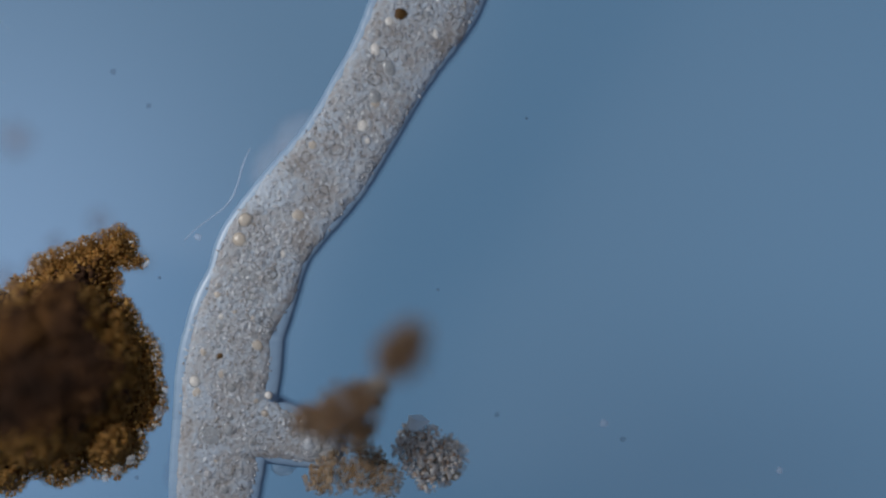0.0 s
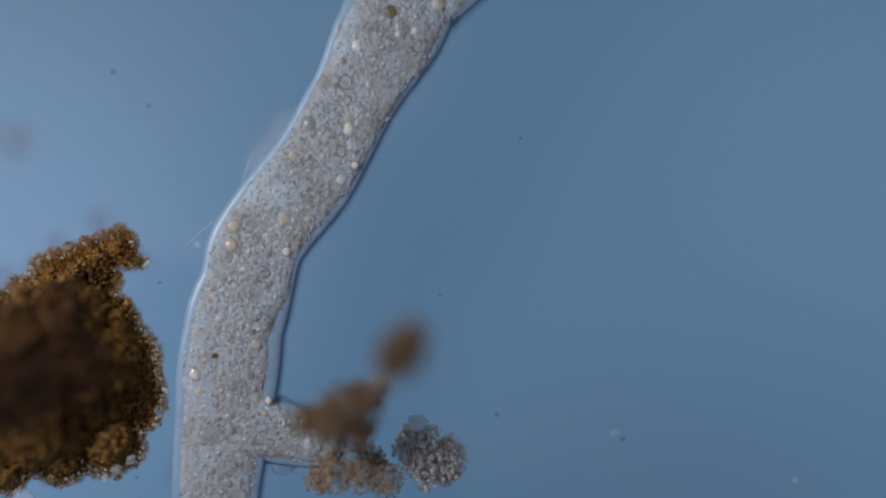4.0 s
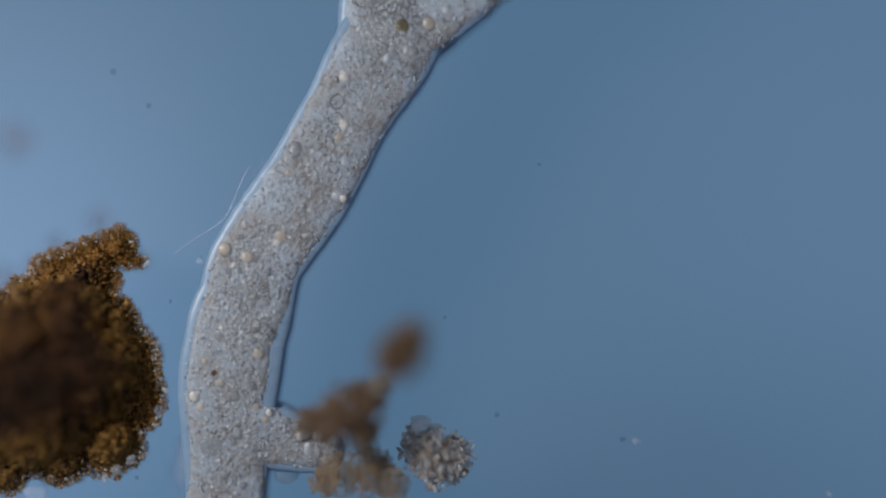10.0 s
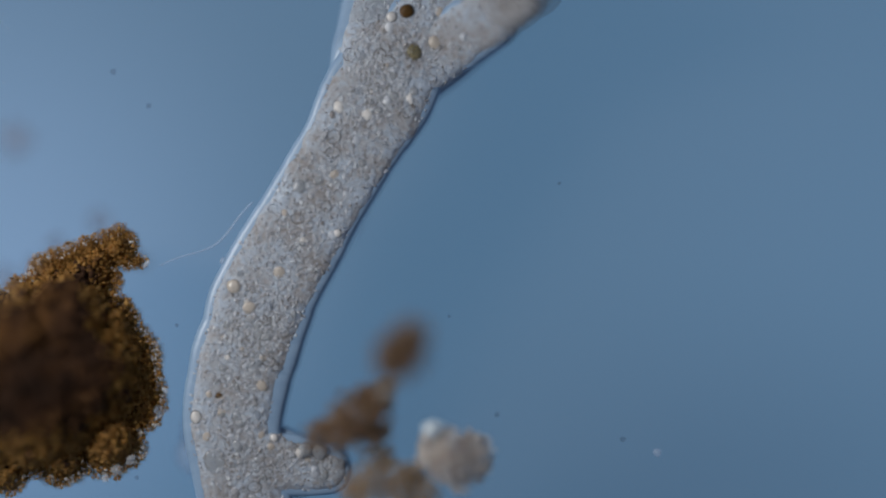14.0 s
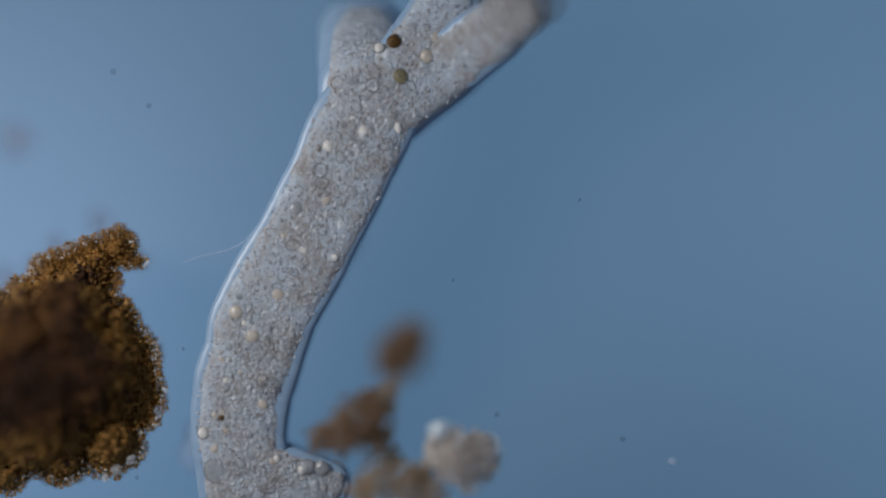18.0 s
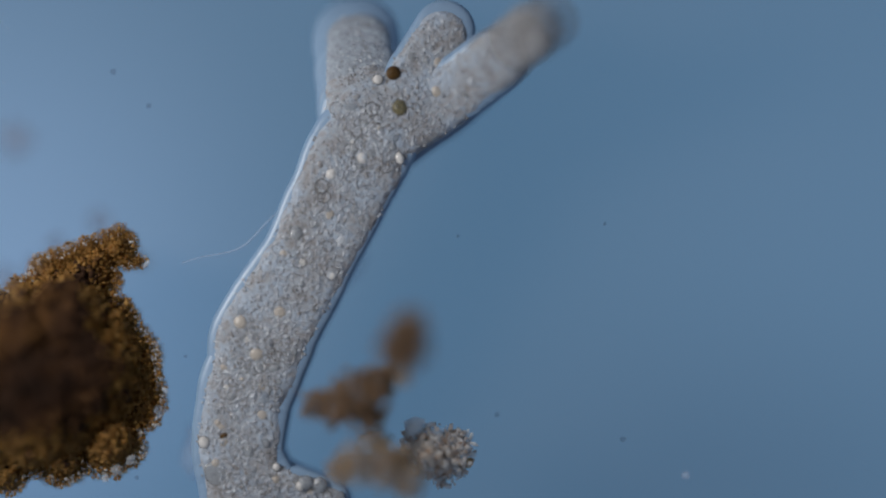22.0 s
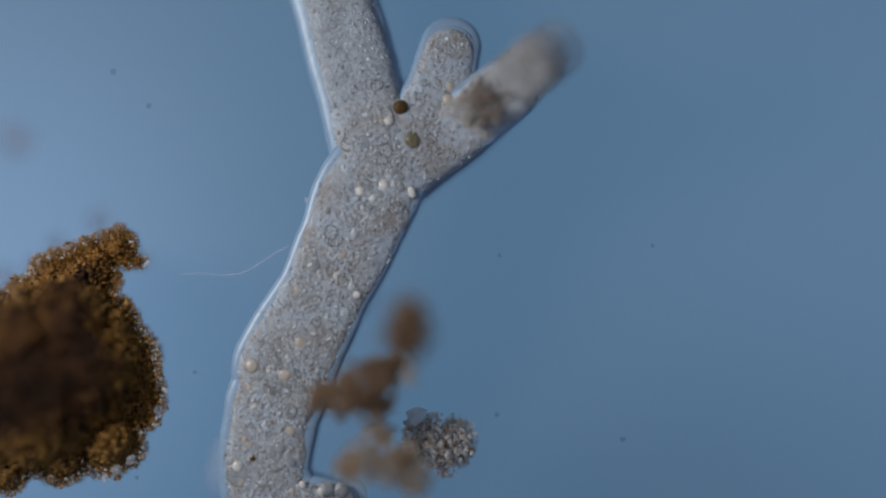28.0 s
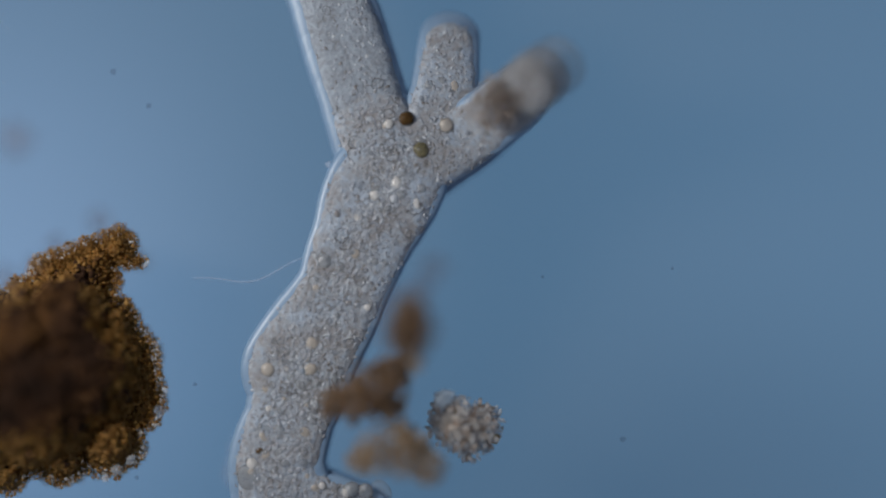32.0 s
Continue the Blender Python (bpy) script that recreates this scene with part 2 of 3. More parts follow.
WAIST = [(520, 250, 670, 310), (480, 275, 640, 320), (470, 285, 640, 308), (465, 295, 635, 320), (460, 355, 630, 375), (450, 390, 628, 400), (445, 430, 630, 425),
         (445, 440, 625, 440), (448, 448, 625, 450), (465, 480, 630, 490), (475, 500, 645, 510), (485, 515, 650, 540), (495, 520, 660, 550), (515, 525, 685, 525)]
ELBOW = [(405, 385, 555, 460), (388, 385, 540, 460), (380, 402, 540, 460), (379, 412, 540, 465), (376, 485, 548, 515), (378, 510, 565, 525), (380, 540, 565, 545),
         (373, 570, 560, 565), (373, 575, 562, 575), (386, 600, 575, 595), (406, 625, 595, 625), (416, 635, 605, 635), (423, 635, 612, 635), (433, 640, 636, 630)]
FLANK = [(330, 572, 510, 590), (326, 570, 507, 590), (328, 581, 507, 570), (328, 583, 512, 580), (330, 625, 514, 610), (336, 662, 522, 635), (343, 690, 522, 660),
         (342, 700, 518, 690), (342, 705, 518, 690), (364, 720, 530, 690), (386, 740, 562, 710), (398, 745, 570, 710), (407, 738, 575, 715), (434, 728, 597, 735)]
HIP = [(310, 680, 498, 690), (312, 680, 495, 690), (312, 685, 493, 690), (314, 690, 494, 695), (320, 740, 493, 735), (326, 755, 500, 755), (341, 765, 508, 765),
       (338, 780, 508, 790), (338, 790, 505, 795), (350, 810, 512, 815), (376, 830, 545, 820), (387, 840, 552, 830), (393, 840, 557, 830), (405, 830, 578, 815)]
TAIL = [(300, 870, 465, 870), (305, 860, 465, 860), (310, 860, 465, 860), (322, 860, 468, 860), (345, 880, 490, 880), (352, 890, 520, 890), (360, 895, 530, 895),
        (352, 900, 540, 900), (358, 900, 545, 900), (365, 910, 550, 910), (392, 920, 575, 920), (400, 930, 590, 930), (405, 930, 595, 930), (417, 930, 611, 930)]
# middle (u, v) of the lobes at each of TIMES
HUB = [(800, -110), (740, -30), (735, -25), (735, -5), (720, 45), (720, 80), (705, 125), (697, 165), (700, 170), (712, 198), (720, 210), (724, 245), (728, 255), (733, 268)]
LEFT_BASE = [(760, -80), (690, -25), (685, -25), (680, -10), (680, 60), (665, 110), (650, 150), (640, 165), (640, 180), (645, 220), (652, 240), (660, 250), (666, 260), (670, 260)]
LEFT_TIP = [(800, -220), (730, -150), (730, -150), (725, -140), (740, -100), (700, -50), (662, 40), (630, 68), (630, 65), (630, 72), (609, 55), (576, -60), (566, -80), (556, -100)]
MID_BASE = [(775, -95), (718, -25), (718, -20), (722, 0), (725, 50), (725, 75), (722, 115), (718, 130), (722, 145), (737, 185), (747, 205), (755, 215), (762, 225), (772, 222)]
MID_TIP = [(850, -230), (790, -150), (790, -150), (800, -130), (810, -90), (820, -60), (805, -30), (798, 0), (790, 20), (785, 83), (793, 90), (797, 88), (797, 80), (795, 78)]
RIGHT_BASE = [(790, 0), (763, 0), (765, 2), (760, 18), (770, 62), (785, 86), (790, 108), (790, 130), (790, 150), (790, 195), (800, 215), (815, 225), (825, 235), (835, 235)]
RIGHT_TIP = [(855, -105), (870, -88), (868, -82), (875, -70), (905, -33), (925, -13), (928, 4), (930, 14), (938, 32), (955, 70), (957, 85), (957, 105), (957, 122), (957, 135)]
BROWN_PATCH = [(815, -110), (760, -30), (757, -25), (760, -5), (755, 40), (760, 70), (765, 105), (765, 135), (770, 145), (795, 185), (822, 195), (852, 188), (866, 188), (876, 188)]
ARM_BASE = [(440, 750), (440, 750), (440, 750), (440, 752), (450, 790), (455, 812), (460, 825), (460, 850), (465, 860), (470, 880), (500, 890), (505, 895), (508, 895), (535, 885)]
ARM_TIP = [(572, 786), (572, 786), (572, 786), (572, 788), (570, 812), (582, 832), (585, 855), (576, 859), (576, 877), (592, 900), (602, 910), (600, 895), (603, 893), (650, 903)]

BODY = 0.232
moves = []


def middle(station):
    return [((a + c) / 2, (b + d) / 2) for a, b, c, d in station]


def girth(station):
    return sum(math.hypot(c - a, d - b) for a, b, c, d in station) / len(station) / 2


def curve(points, s):
    """A smooth line through points, at s from 0 to 1."""
    n = len(points) - 1
    i = min(int(s * n), n - 1)
    f = s * n - i
    p = [np.array(points[max(0, min(n, k))], float) for k in (i - 1, i, i + 1, i + 2)]
    return 0.5 * (2 * p[1] + (p[2] - p[0]) * f + (2 * p[0] - 5 * p[1] + 4 * p[2] - p[3]) * f * f + (3 * p[1] - p[0] - 3 * p[2] + p[3]) * f ** 3)


def granules(r, top, count, seed, power=4.5, shift=0.0, outer=None, skin=(0.03, 7.0)):
    """Fine rods and grains half sunk into the top of a segment."""
    rng = np.random.default_rng(seed)
    outer = outer or r
    out = []
    for _ in range(count):
        a, d = rng.uniform(0, 6.283), r * math.sqrt(rng.uniform(0, 0.94))
        x, y = d * math.cos(a), d * math.sin(a) + shift
        if noise.noise((x * 38 + seed * 3.7, y * 38, 1.5)) < -0.12 and rng.uniform() < 0.6:
            continue
        wide = rng.choice([0.0013, 0.0018, 0.0024, 0.0036], p=[0.34, 0.38, 0.22, 0.06])
        big = wide > 0.003
        v, f = BALLS[2 if big else 1]
        v = v * (1 + rng.normal(0, 0.1, (len(v), 1))) * wide * np.array((rng.uniform(1, 1.4) if big else rng.uniform(1.2, 3.0), 1, 0.6 if big else 1.0))
        turn = np.array(Euler((rng.normal(0, 0.3), rng.normal(0, 0.3), rng.normal(0.5, 0.9))).to_matrix())
        far_out = min(0.999, math.hypot(x, y) / outer)
        under = skin[0] * (1 - far_out ** skin[1]) ** (1 / skin[1])
        z = max(under, top * (1 - (d / r) ** power) ** (1 / power))
        out.append((v @ turn.T + np.array((x, y, z - wide * 0.18)), f))
    return heap(out or [(BALLS[1][0] * 0.002, BALLS[1][1])])


def ring(r1, r2, thick):
    """An oval ring lying flat."""
    verts, faces, n, m = [], [], 28, 6
    for i in range(n):
        a = 2 * math.pi * i / n
        for j in range(m):
            b = 2 * math.pi * j / m
            k = thick * math.cos(b)
            verts.append(((r1 + k) * math.cos(a), (r2 + k) * math.sin(a), thick * math.sin(b)))
            faces.append((i * m + j, (i + 1) % n * m + j, (i + 1) % n * m + (j + 1) % m, i * m + (j + 1) % m))
    return verts, faces


LOOP = mesh_of("vacuole_wall", *ring(1, 0.9, 0.09), MEMBRANE)
VESICLES = [mesh_of("vesicle", *lump(np.random.default_rng(60 + i), 1, 2, 0.06), m) for i, m in enumerate((GRAIN, HOLLOW, PINK, GRAIN, GRAIN, ENDO, HOLLOW, GRAIN, ENDO, VACUOLE))]


def limb(stations, radii, count, rims, lift=0.0, tip_lift=None, seed=1, name="body_segment", grain=60, full=(0.03, 7.0, 0.036, 4.5), shift=0.0, down=0.045, pitch=True, foot=0.0, far=None, tip=None, bend=3, start=0.62, head=0.0, onset=0.0, cap=0, lopsided=False, sunk=0.0):
    """A row of overlapping segments along the stations; every segment is rigid and follows its own way."""
    up0, power, top, core_power = full
    for k in range(count):
        s = k / (count - 1)
        r = float(curve([(q, 0) for q in radii], s)[0]) / 1000 * (1 + 0.012 * math.sin(k * 0.9 + seed))
        rim = float(curve([(q, 0) for q in rims], s)[0]) / 1000
        aside = shift * rim if lopsided else shift
        z0 = BODY + lift - 0.00003 * k - head * max(0, 6 - k)
        if far and s > start - 0.07 and (count - 1 - k) % 3:
            continue
        seg = part(name, mesh_of(name, *cushion(r, up0 * (0.5 if s < sunk else 1), down + max(0, s - 0.93) * foot, power, seed * 100 + k, 0.006, 2.35 if k < count - 2 else 2.05), far if far and s > start - 0.07 else ECTO), amoeba)
        core = (r - rim) * (0.55 if k > count - 1 - cap else 1)
        part("granular_core", mesh_of("granular_core", *cushion(core, top - (0.012 if k > count - 1 - cap else 0), 0.03, core_power, seed * 100 + k + 50, 0.05, 2.35 if k < count - 2 else 2.05, aside), THIN if far and s > start else tip if tip and s > 0.62 else ENDO), seg, "grey granular plasm")
        if k <= count - 1 - cap:
            tagged(part("granule_layer", mesh_of("granule_layer", *granules(core, top, int(1.45 * grain * (0.9 if far and s > start else 0.6 if tip and s > 0.62 else 1) * (core / 0.07) ** 2) + 1, seed * 1000 + k, core_power, aside, r, (up0, power)), GRAIN), seg), kind="stuff")
        vr = np.random.default_rng(seed * 77 + k)
        for _ in range(1 if vr.uniform() < 0.4 and k <= count - 1 - cap and not (tip and s > 0.62) else 0):
            a, d = vr.uniform(0, 6.283), core * 0.75 * math.sqrt(vr.uniform(0, 1))
            size = vr.uniform(0.0045, 0.0085)
            bead = part("vesicle", VESICLES[int(vr.integers(len(VESICLES)))], seg, at=Matrix.Translation((d * math.cos(a), d * math.sin(a) + aside, top * (1 - (d / core) ** core_power) ** (1 / core_power) - size * 0.1)) @ Matrix.Rotation(vr.uniform(0, 6), 4, "Z") @ Matrix.Diagonal((size, size * vr.uniform(0.75, 1), size * 0.55, 1)))
        if vr.uniform() < 0.6 and not far and not (tip and s > 0.62) and k <= count - 1 - cap:
            a, d = vr.uniform(0, 6.283), core * 0.8 * math.sqrt(vr.uniform(0, 1))
            size = vr.uniform(0.006, 0.0115)
            part("vesicle", VESICLES[int(vr.choice([1, 1, 5, 6, 8, 3, 5, 2]))], seg, at=Matrix.Translation((d * math.cos(a), d * math.sin(a) + aside, top * (1 - (d / core) ** core_power) ** (1 / core_power) - size * 0.06)) @ Matrix.Rotation(vr.uniform(0, 6), 4, "Z") @ Matrix.Diagonal((size, size * vr.uniform(0.7, 1), size * 0.3, 1)))
        if vr.uniform() < 0.4 and not far and k <= count - 1 - cap:
            a, d, size = vr.uniform(0, 6.283), core * 0.8 * math.sqrt(vr.uniform(0, 1)), vr.uniform(0.007, 0.0135)
            part("vacuole_wall", LOOP, seg, at=Matrix.Translation((d * math.cos(a), d * math.sin(a) + aside, top * (1 - (d / core) ** core_power) ** (1 / core_power) + 0.001)) @ Matrix.Rotation(vr.uniform(0, 6), 4, "Z") @ Matrix.Diagonal((size, size * vr.uniform(0.8, 1), 0.012, 1)))
        rows = []
        for i, t in enumerate(TIMES):
            pts = [st[i] for st in stations]

            def place(q):
                c = curve(pts, q)
                return field(c[0], c[1], z0 + (0.0 if tip_lift is None else tip_lift[i] * max(0.0, (q - onset) / (1 - onset)) ** bend))

            p = place(s)
            along = place(min(1, s + 0.02)) - place(max(0, s - 0.02))
            along.z *= pitch
            along.normalize()
            side = Vector((0, 0, 1)).cross(along).normalized()
            m = Matrix((along, side, along.cross(side))).transposed().to_4x4()
            m.translation = p
            rows.append((t, m))
        moves.append((seg, rows))


STILL = [0.0] * len(TIMES)
# between elbow and flank one edge bulges
BULGE = (0, 0, 0, 0, 0, 0, 1, 3, 3, 6, 2, 6, 3, 5)
KNEE = [((p[0] + q[0]) / 2 + e, (p[1] + q[1]) / 2, (p[2] + q[2]) / 2, (p[3] + q[3]) / 2) for p, q, e in zip(ELBOW, FLANK, BULGE)]
trunk = [FORK, NECK, WAIST, ELBOW, KNEE, FLANK, HIP, TAIL, [(a, b + 110, c, d + 110) for a, b, c, d in TAIL]]
HALF = [min(girth([q]) for q in st) * 0.97 for st in trunk]


def beside(k):
    """Middles of the segments along one edge of the trunk: k is 0 for its left edge, 1 for its right."""
    lines = []
    for st, r in zip(trunk, HALF):
        line = []
        for a, b, c, d in st:
            f = r / math.hypot(c - a, d - b)
            f = 1 - f if k else f
            line.append((a + (c - a) * f, b + (d - b) * f))
        lines.append(line)
    return lines


CLEAR_LEFT, CLEAR_RIGHT = [8, 8, 7, 8, 9, 10, 11, 10, 10, 10], [4, 4, 4, 5, 9, 14, 18, 18, 10, 8]
for k, clear_edge in enumerate((CLEAR_LEFT, CLEAR_RIGHT)):
    limb([HUB] + beside(k), [66] + HALF, 58, [q / 2 for q in clear_edge], -0.0005 * k, seed=1 + 7 * k, grain=70, shift=1 - 2 * k, foot=3.0, head=0.0025, lopsided=True)
limb([middle(FORK), LEFT_BASE, LEFT_TIP], [76, 80, 77], 38, [10, 11, 18], -0.0078, [0, 0, 0, 0, -0.02, -0.045, -0.06, -0.065, -0.06, -0.05, -0.04, -0.025, -0.02, -0.02], 2, grain=95, shift=-0.004, bend=1.6, cap=4, onset=0.45, pitch=0.5, sunk=0.3, tip=DIM, full=(0.03, 5.0, 0.043, 4.5))
limb([middle(FORK), MID_BASE, MID_TIP], [62, 66, 54], 14, [3, 3, 7], -0.002, [0, 0, 0, 0, 0, 0, 0, 0, 0, 0, 0, -0.01, -0.02, -0.03], 3, grain=95, shift=-0.001, cap=1, sunk=0.55)
limb([middle(FORK), RIGHT_BASE, RIGHT_TIP], [76, 62, 53], 26, [11, 6, 6], -0.003, [0.01, 0.01, 0.01, 0.02, 0.05, 0.07, 0.09, 0.10, 0.105, 0.11, 0.11, 0.11, 0.11, 0.11], 4, grain=60, down=0.07, far=HYALO, start=0.8, bend=1.7, pitch=0.6, onset=0.42, sunk=0.6)
limb([ARM_BASE, ARM_TIP], [68, 42], 14, [9, 8], -0.002, STILL, 6, grain=95, sunk=0.4)


def brown_patch():
    """A loose cloud of brown granules that wells up at the root of a lobe."""
    rng = np.random.default_rng(55)
    bits = []
    for _ in range(340):
        p, f = lump(rng, rng.uniform(0.002, 0.0055), 1, 0.3, (1.2, 0.8, 0.6))
        bits.append((p + np.array((min(0.04, max(-0.04, rng.normal(0, 0.024))), min(0.04, max(-0.04, rng.normal(0, 0.024))), rng.normal(0, 0.006))), f))
    ob = tagged(part("granule_cloud", mesh_of("granule_cloud", *heap(bits), BROWN_PLASM), amoeba, "brown granule cloud"), kind="stuff")
    rows = []
    for t, (u, v), z in zip(TIMES, BROWN_PATCH, [-0.04] * 9 + [-0.03, -0.02, 0.075, 0.09, 0.095]):
        p = field(u, v, BODY + z)
        rows.append((t, pose(p.x, p.y, p.z, 0, 0, -30)))
    moves.append((ob, rows))


brown_patch()


# thin clear folds of the outer plasm, low beside the trunk
FOLD_LOW = [(338, 838), (340, 838), (343, 838), (345, 840), (350, 815), (355, 800), (358, 800), (362, 800), (362, 805), (372, 815), (392, 840), (408, 842), (412, 842), (440, 835)]
FOLD_HIGH = [(550, 262), (538, 252), (536, 250), (545, 262), (570, 345), (580, 375), (580, 410), (580, 420), (580, 430), (590, 470), (600, 490), (610, 510), (620, 520), (640, 520)]


def fold(places, r, drop, seed):
    ob = part("clear_fold", mesh_of("clear_fold", *cushion(r / 1000, 0.04, 0.06, 2.2, seed, 0.05, 2.1), FILM), amoeba, "thin clear fold")
    rows = []
    for t, (u, v) in zip(TIMES, places):
        p = field(u, v, BODY - drop)
        rows.append((t, pose(p.x, p.y, p.z, 0, 0, 10)))
    moves.append((ob, rows))


fold(FOLD_LOW, 46, 0.06, 71)
fold([(u + 6, v - 34) for u, v in FOLD_LOW], 44, 0.06, 72)
fold(FOLD_HIGH, 66, 0.08, 73)
fold([(u - 45, v + 45) for u, v in FOLD_HIGH], 62, 0.08, 74)


# ---- what the amoeba carries inside ----
def carried_ball(name, material, size, ways, label, flat=0.55, lift=0.0):
    rng = np.random.default_rng(len(moves) + 7)
    v, f = lump(rng, 1, 3, 0.08)
    ob = part(name, mesh_of(name, v * np.array((size[0], size[1], size[0] * flat)) / 1000, f, material), amoeba, label)
    part("membrane", mesh_of("membrane", *ring(size[0] / 1000, size[1] / 1000, 0.0008), MEMBRANE), ob, "thin dark outline", Matrix.Translation((0, 0, 0.0015)))
    z = BODY + 0.0325 + lift
    rows = []
    for t, u, w in ways:
        p = field(u, w, z)
        rows.append((t, pose(p.x, p.y, p.z, 0, 0, 20)))
    moves.append((ob, rows))


def over(places):
    return [(t, u, v) for t, (u, v) in zip(TIMES, places)]


carried_ball("food_vacuole", BROWN_BALL, (13, 12), over([(709, 25), (760, -60), (765, -50), (750, -40), (735, -20), (720, 20), (712, 55), (687, 90), (688, 110), (704, 150), (705, 170), (709, 190), (714, 205), (719, 210)]), "dark brown food ball")
carried_ball("food_vacuole", OLIVE_BALL, (13, 15), over([(740, -60), (690, 20), (708, 20), (706, 35), (727, 64), (733, 92), (722, 118), (702, 152), (702, 172), (715, 210), (720, 235), (730, 248), (738, 263), (745, 265)]), "olive brown food ball")
carried_ball("vacuole", VACUOLE, (11, 12), over([(643, 222), (620, 225), (611, 235), (605, 212), (625, 233), (650, 203), (652, 215), (635, 247), (636, 263), (648, 297), (664, 318), (679, 327), (690, 328), (702, 323)]), "round pale vacuole")
carried_ball("vacuole", VACUOLE, (11, 12), over([(665, 88), (635, 80), (622, 92), (610, 115), (607, 165), (600, 190), (592, 238), (572, 275), (577, 292), (597, 322), (622, 330), (637, 338), (650, 347), (663, 345)]), "round pale vacuole")
carried_ball("vacuole", HOLLOW, (12, 19), over([(688, 120), (700, 65), (780, 8), (815, 5), (850, -60), (880, -120), (890, -130), (890, -130), (890, -130), (890, -130), (890, -130), (890, -130), (890, -130), (890, -130)]), "oval pale vacuole")
carried_ball("vacuole", VACUOLE, (10, 11), over([(345, 675), (345, 665), (342, 655), (345, 688), (341, 718), (347, 738), (361, 752), (358, 775), (358, 775), (368, 798), (397, 820), (420, 825), (423, 830), (446, 820)]), "round pale vacuole")
carried_ball("food_vacuole", PINK, (13, 12), over([(435, 390), (415, 400), (415, 410), (437, 432), (440, 500), (442, 545), (452, 573), (443, 612), (450, 615), (465, 648), (505, 668), (505, 665), (515, 670), (550, 655)]), "pinkish food ball")
carried_ball("food_vacuole", PINK, (12, 13), over([(425, 425), (410, 433), (410, 440), (395, 430), (410, 480), (415, 508), (423, 530), (415, 567), (424, 563), (430, 590), (445, 633), (447, 648), (452, 652), (475, 655)]), "pinkish food ball")
carried_ball("vacuole", HOLLOW, (9, 12), over([(405, 760), (408, 760), (408, 760), (408, 765), (447, 772), (420, 790), (425, 805), (428, 830), (432, 808), (452, 798), (480, 802), (495, 795), (488, 785), (495, 760)]), "small grey vacuole")
carried_ball("vacuole", VACUOLE, (7, 7), over([(475, 700), (475, 708), (475, 712), (476, 718), (475, 757), (485, 775), (490, 800), (488, 818), (487, 818), (495, 842), (525, 857), (535, 858), (540, 855), (570, 860)]), "tiny pale vacuole")
carried_ball("vacuole", VACUOLE, (8, 8), over([(500, 450), (508, 447), (490, 435), (480, 440), (517, 412), (535, 425), (545, 430), (530, 457), (530, 462), (548, 470), (575, 490), (595, 488), (613, 450), (632, 385)]), "tiny pale vacuole")
carried_ball("food_vacuole", BROWN_BALL, (8, 6), over([(390, 630), (382, 630), (380, 635), (383, 645), (375, 688), (388, 700), (390, 732), (393, 745), (393, 758), (405, 785), (435, 805), (447, 812), (437, 810), (460, 798)]), "small brown food ball")
carried_ball("vacuole", HOLLOW, (13, 14), over([(663, 172), (550, 215), (543, 233), (528, 250), (520, 293), (530, 330), (518, 352), (528, 385), (505, 400), (545, 430), (543, 465), (555, 470), (568, 475), (575, 462)]), "round grey vacuole")

carried_ball("food_vacuole", PINK, (12, 13), over([(800, -80), (775, 8), (780, 8), (740, 45), (795, 35), (770, 75), (762, 90), (752, 115), (757, 150), (790, 165), (790, 160), (795, 178), (787, 195), (790, 222)]), "pinkish food ball")
carried_ball("vacuole", VACUOLE, (9, 9), over([(690, 38), (735, -50), (740, -40), (722, -30), (708, -10), (693, 30), (686, 66), (660, 102), (662, 122), (678, 160), (684, 180), (688, 214), (691, 222), (688, 220)]), "small pale vacuole")
carried_ball("vacuole", VACUOLE, (7, 11), over([(770, 60), (735, 55), (728, 70), (722, 85), (712, 108), (725, 175), (715, 205), (697, 245), (702, 262), (712, 300), (720, 325), (728, 340), (735, 354), (737, 360)]), "narrow pale vacuole")
carried_ball("vacuole", VACUOLE, (7, 7), over([(650, 250), (630, 290), (622, 300), (612, 330), (600, 385), (597, 413), (600, 440), (582, 472), (580, 485), (602, 495), (622, 515), (632, 522), (640, 532), (650, 545)]), "tiny pale vacuole")
ARM_BALL = [(546, 743), (546, 743), (546, 745), (542, 757), (537, 782), (540, 797), (555, 820), (533, 833), (536, 848), (546, 861), (560, 864), (578, 865), (585, 867), (622, 867)]
carried_ball("vacuole", HOLLOW, (15, 14), over(ARM_BALL), "round grey vacuole", lift=0.002)
carried_ball("vacuole", VACUOLE, (8, 9), over([(u - 9, v + 5) for u, v in ARM_BALL]), "small pale vacuole", lift=0.004)
carried_ball("vacuole", HOLLOW, (13, 14), over([(u + 25, v + 3) for u, v in ARM_BALL]), "round grey vacuole", lift=0.0)
carried_ball("vesicle", VACUOLE, (5, 6), over([(u + 18, v - 3) for u, v in ARM_BALL]), "tiny pale vacuole", lift=0.0)
carried_ball("clear_bulb", WATERY, (23, 19), over([(503, 822), (503, 822), (505, 822), (508, 828), (512, 848), (533, 862), (532, 888), (532, 905), (535, 915), (540, 925), (550, 930), (560, 930), (565, 930), (590, 930)]), "clear rounded bulb of plasm", lift=-0.03)
carried_ball("clear_bulb", WATERY, (18, 24), over([(u + 52, v + 32 - 26 * min(1, k / 8)) for k, (u, v) in enumerate(ARM_BALL)]), "clear rounded bulb of plasm", lift=-0.022)
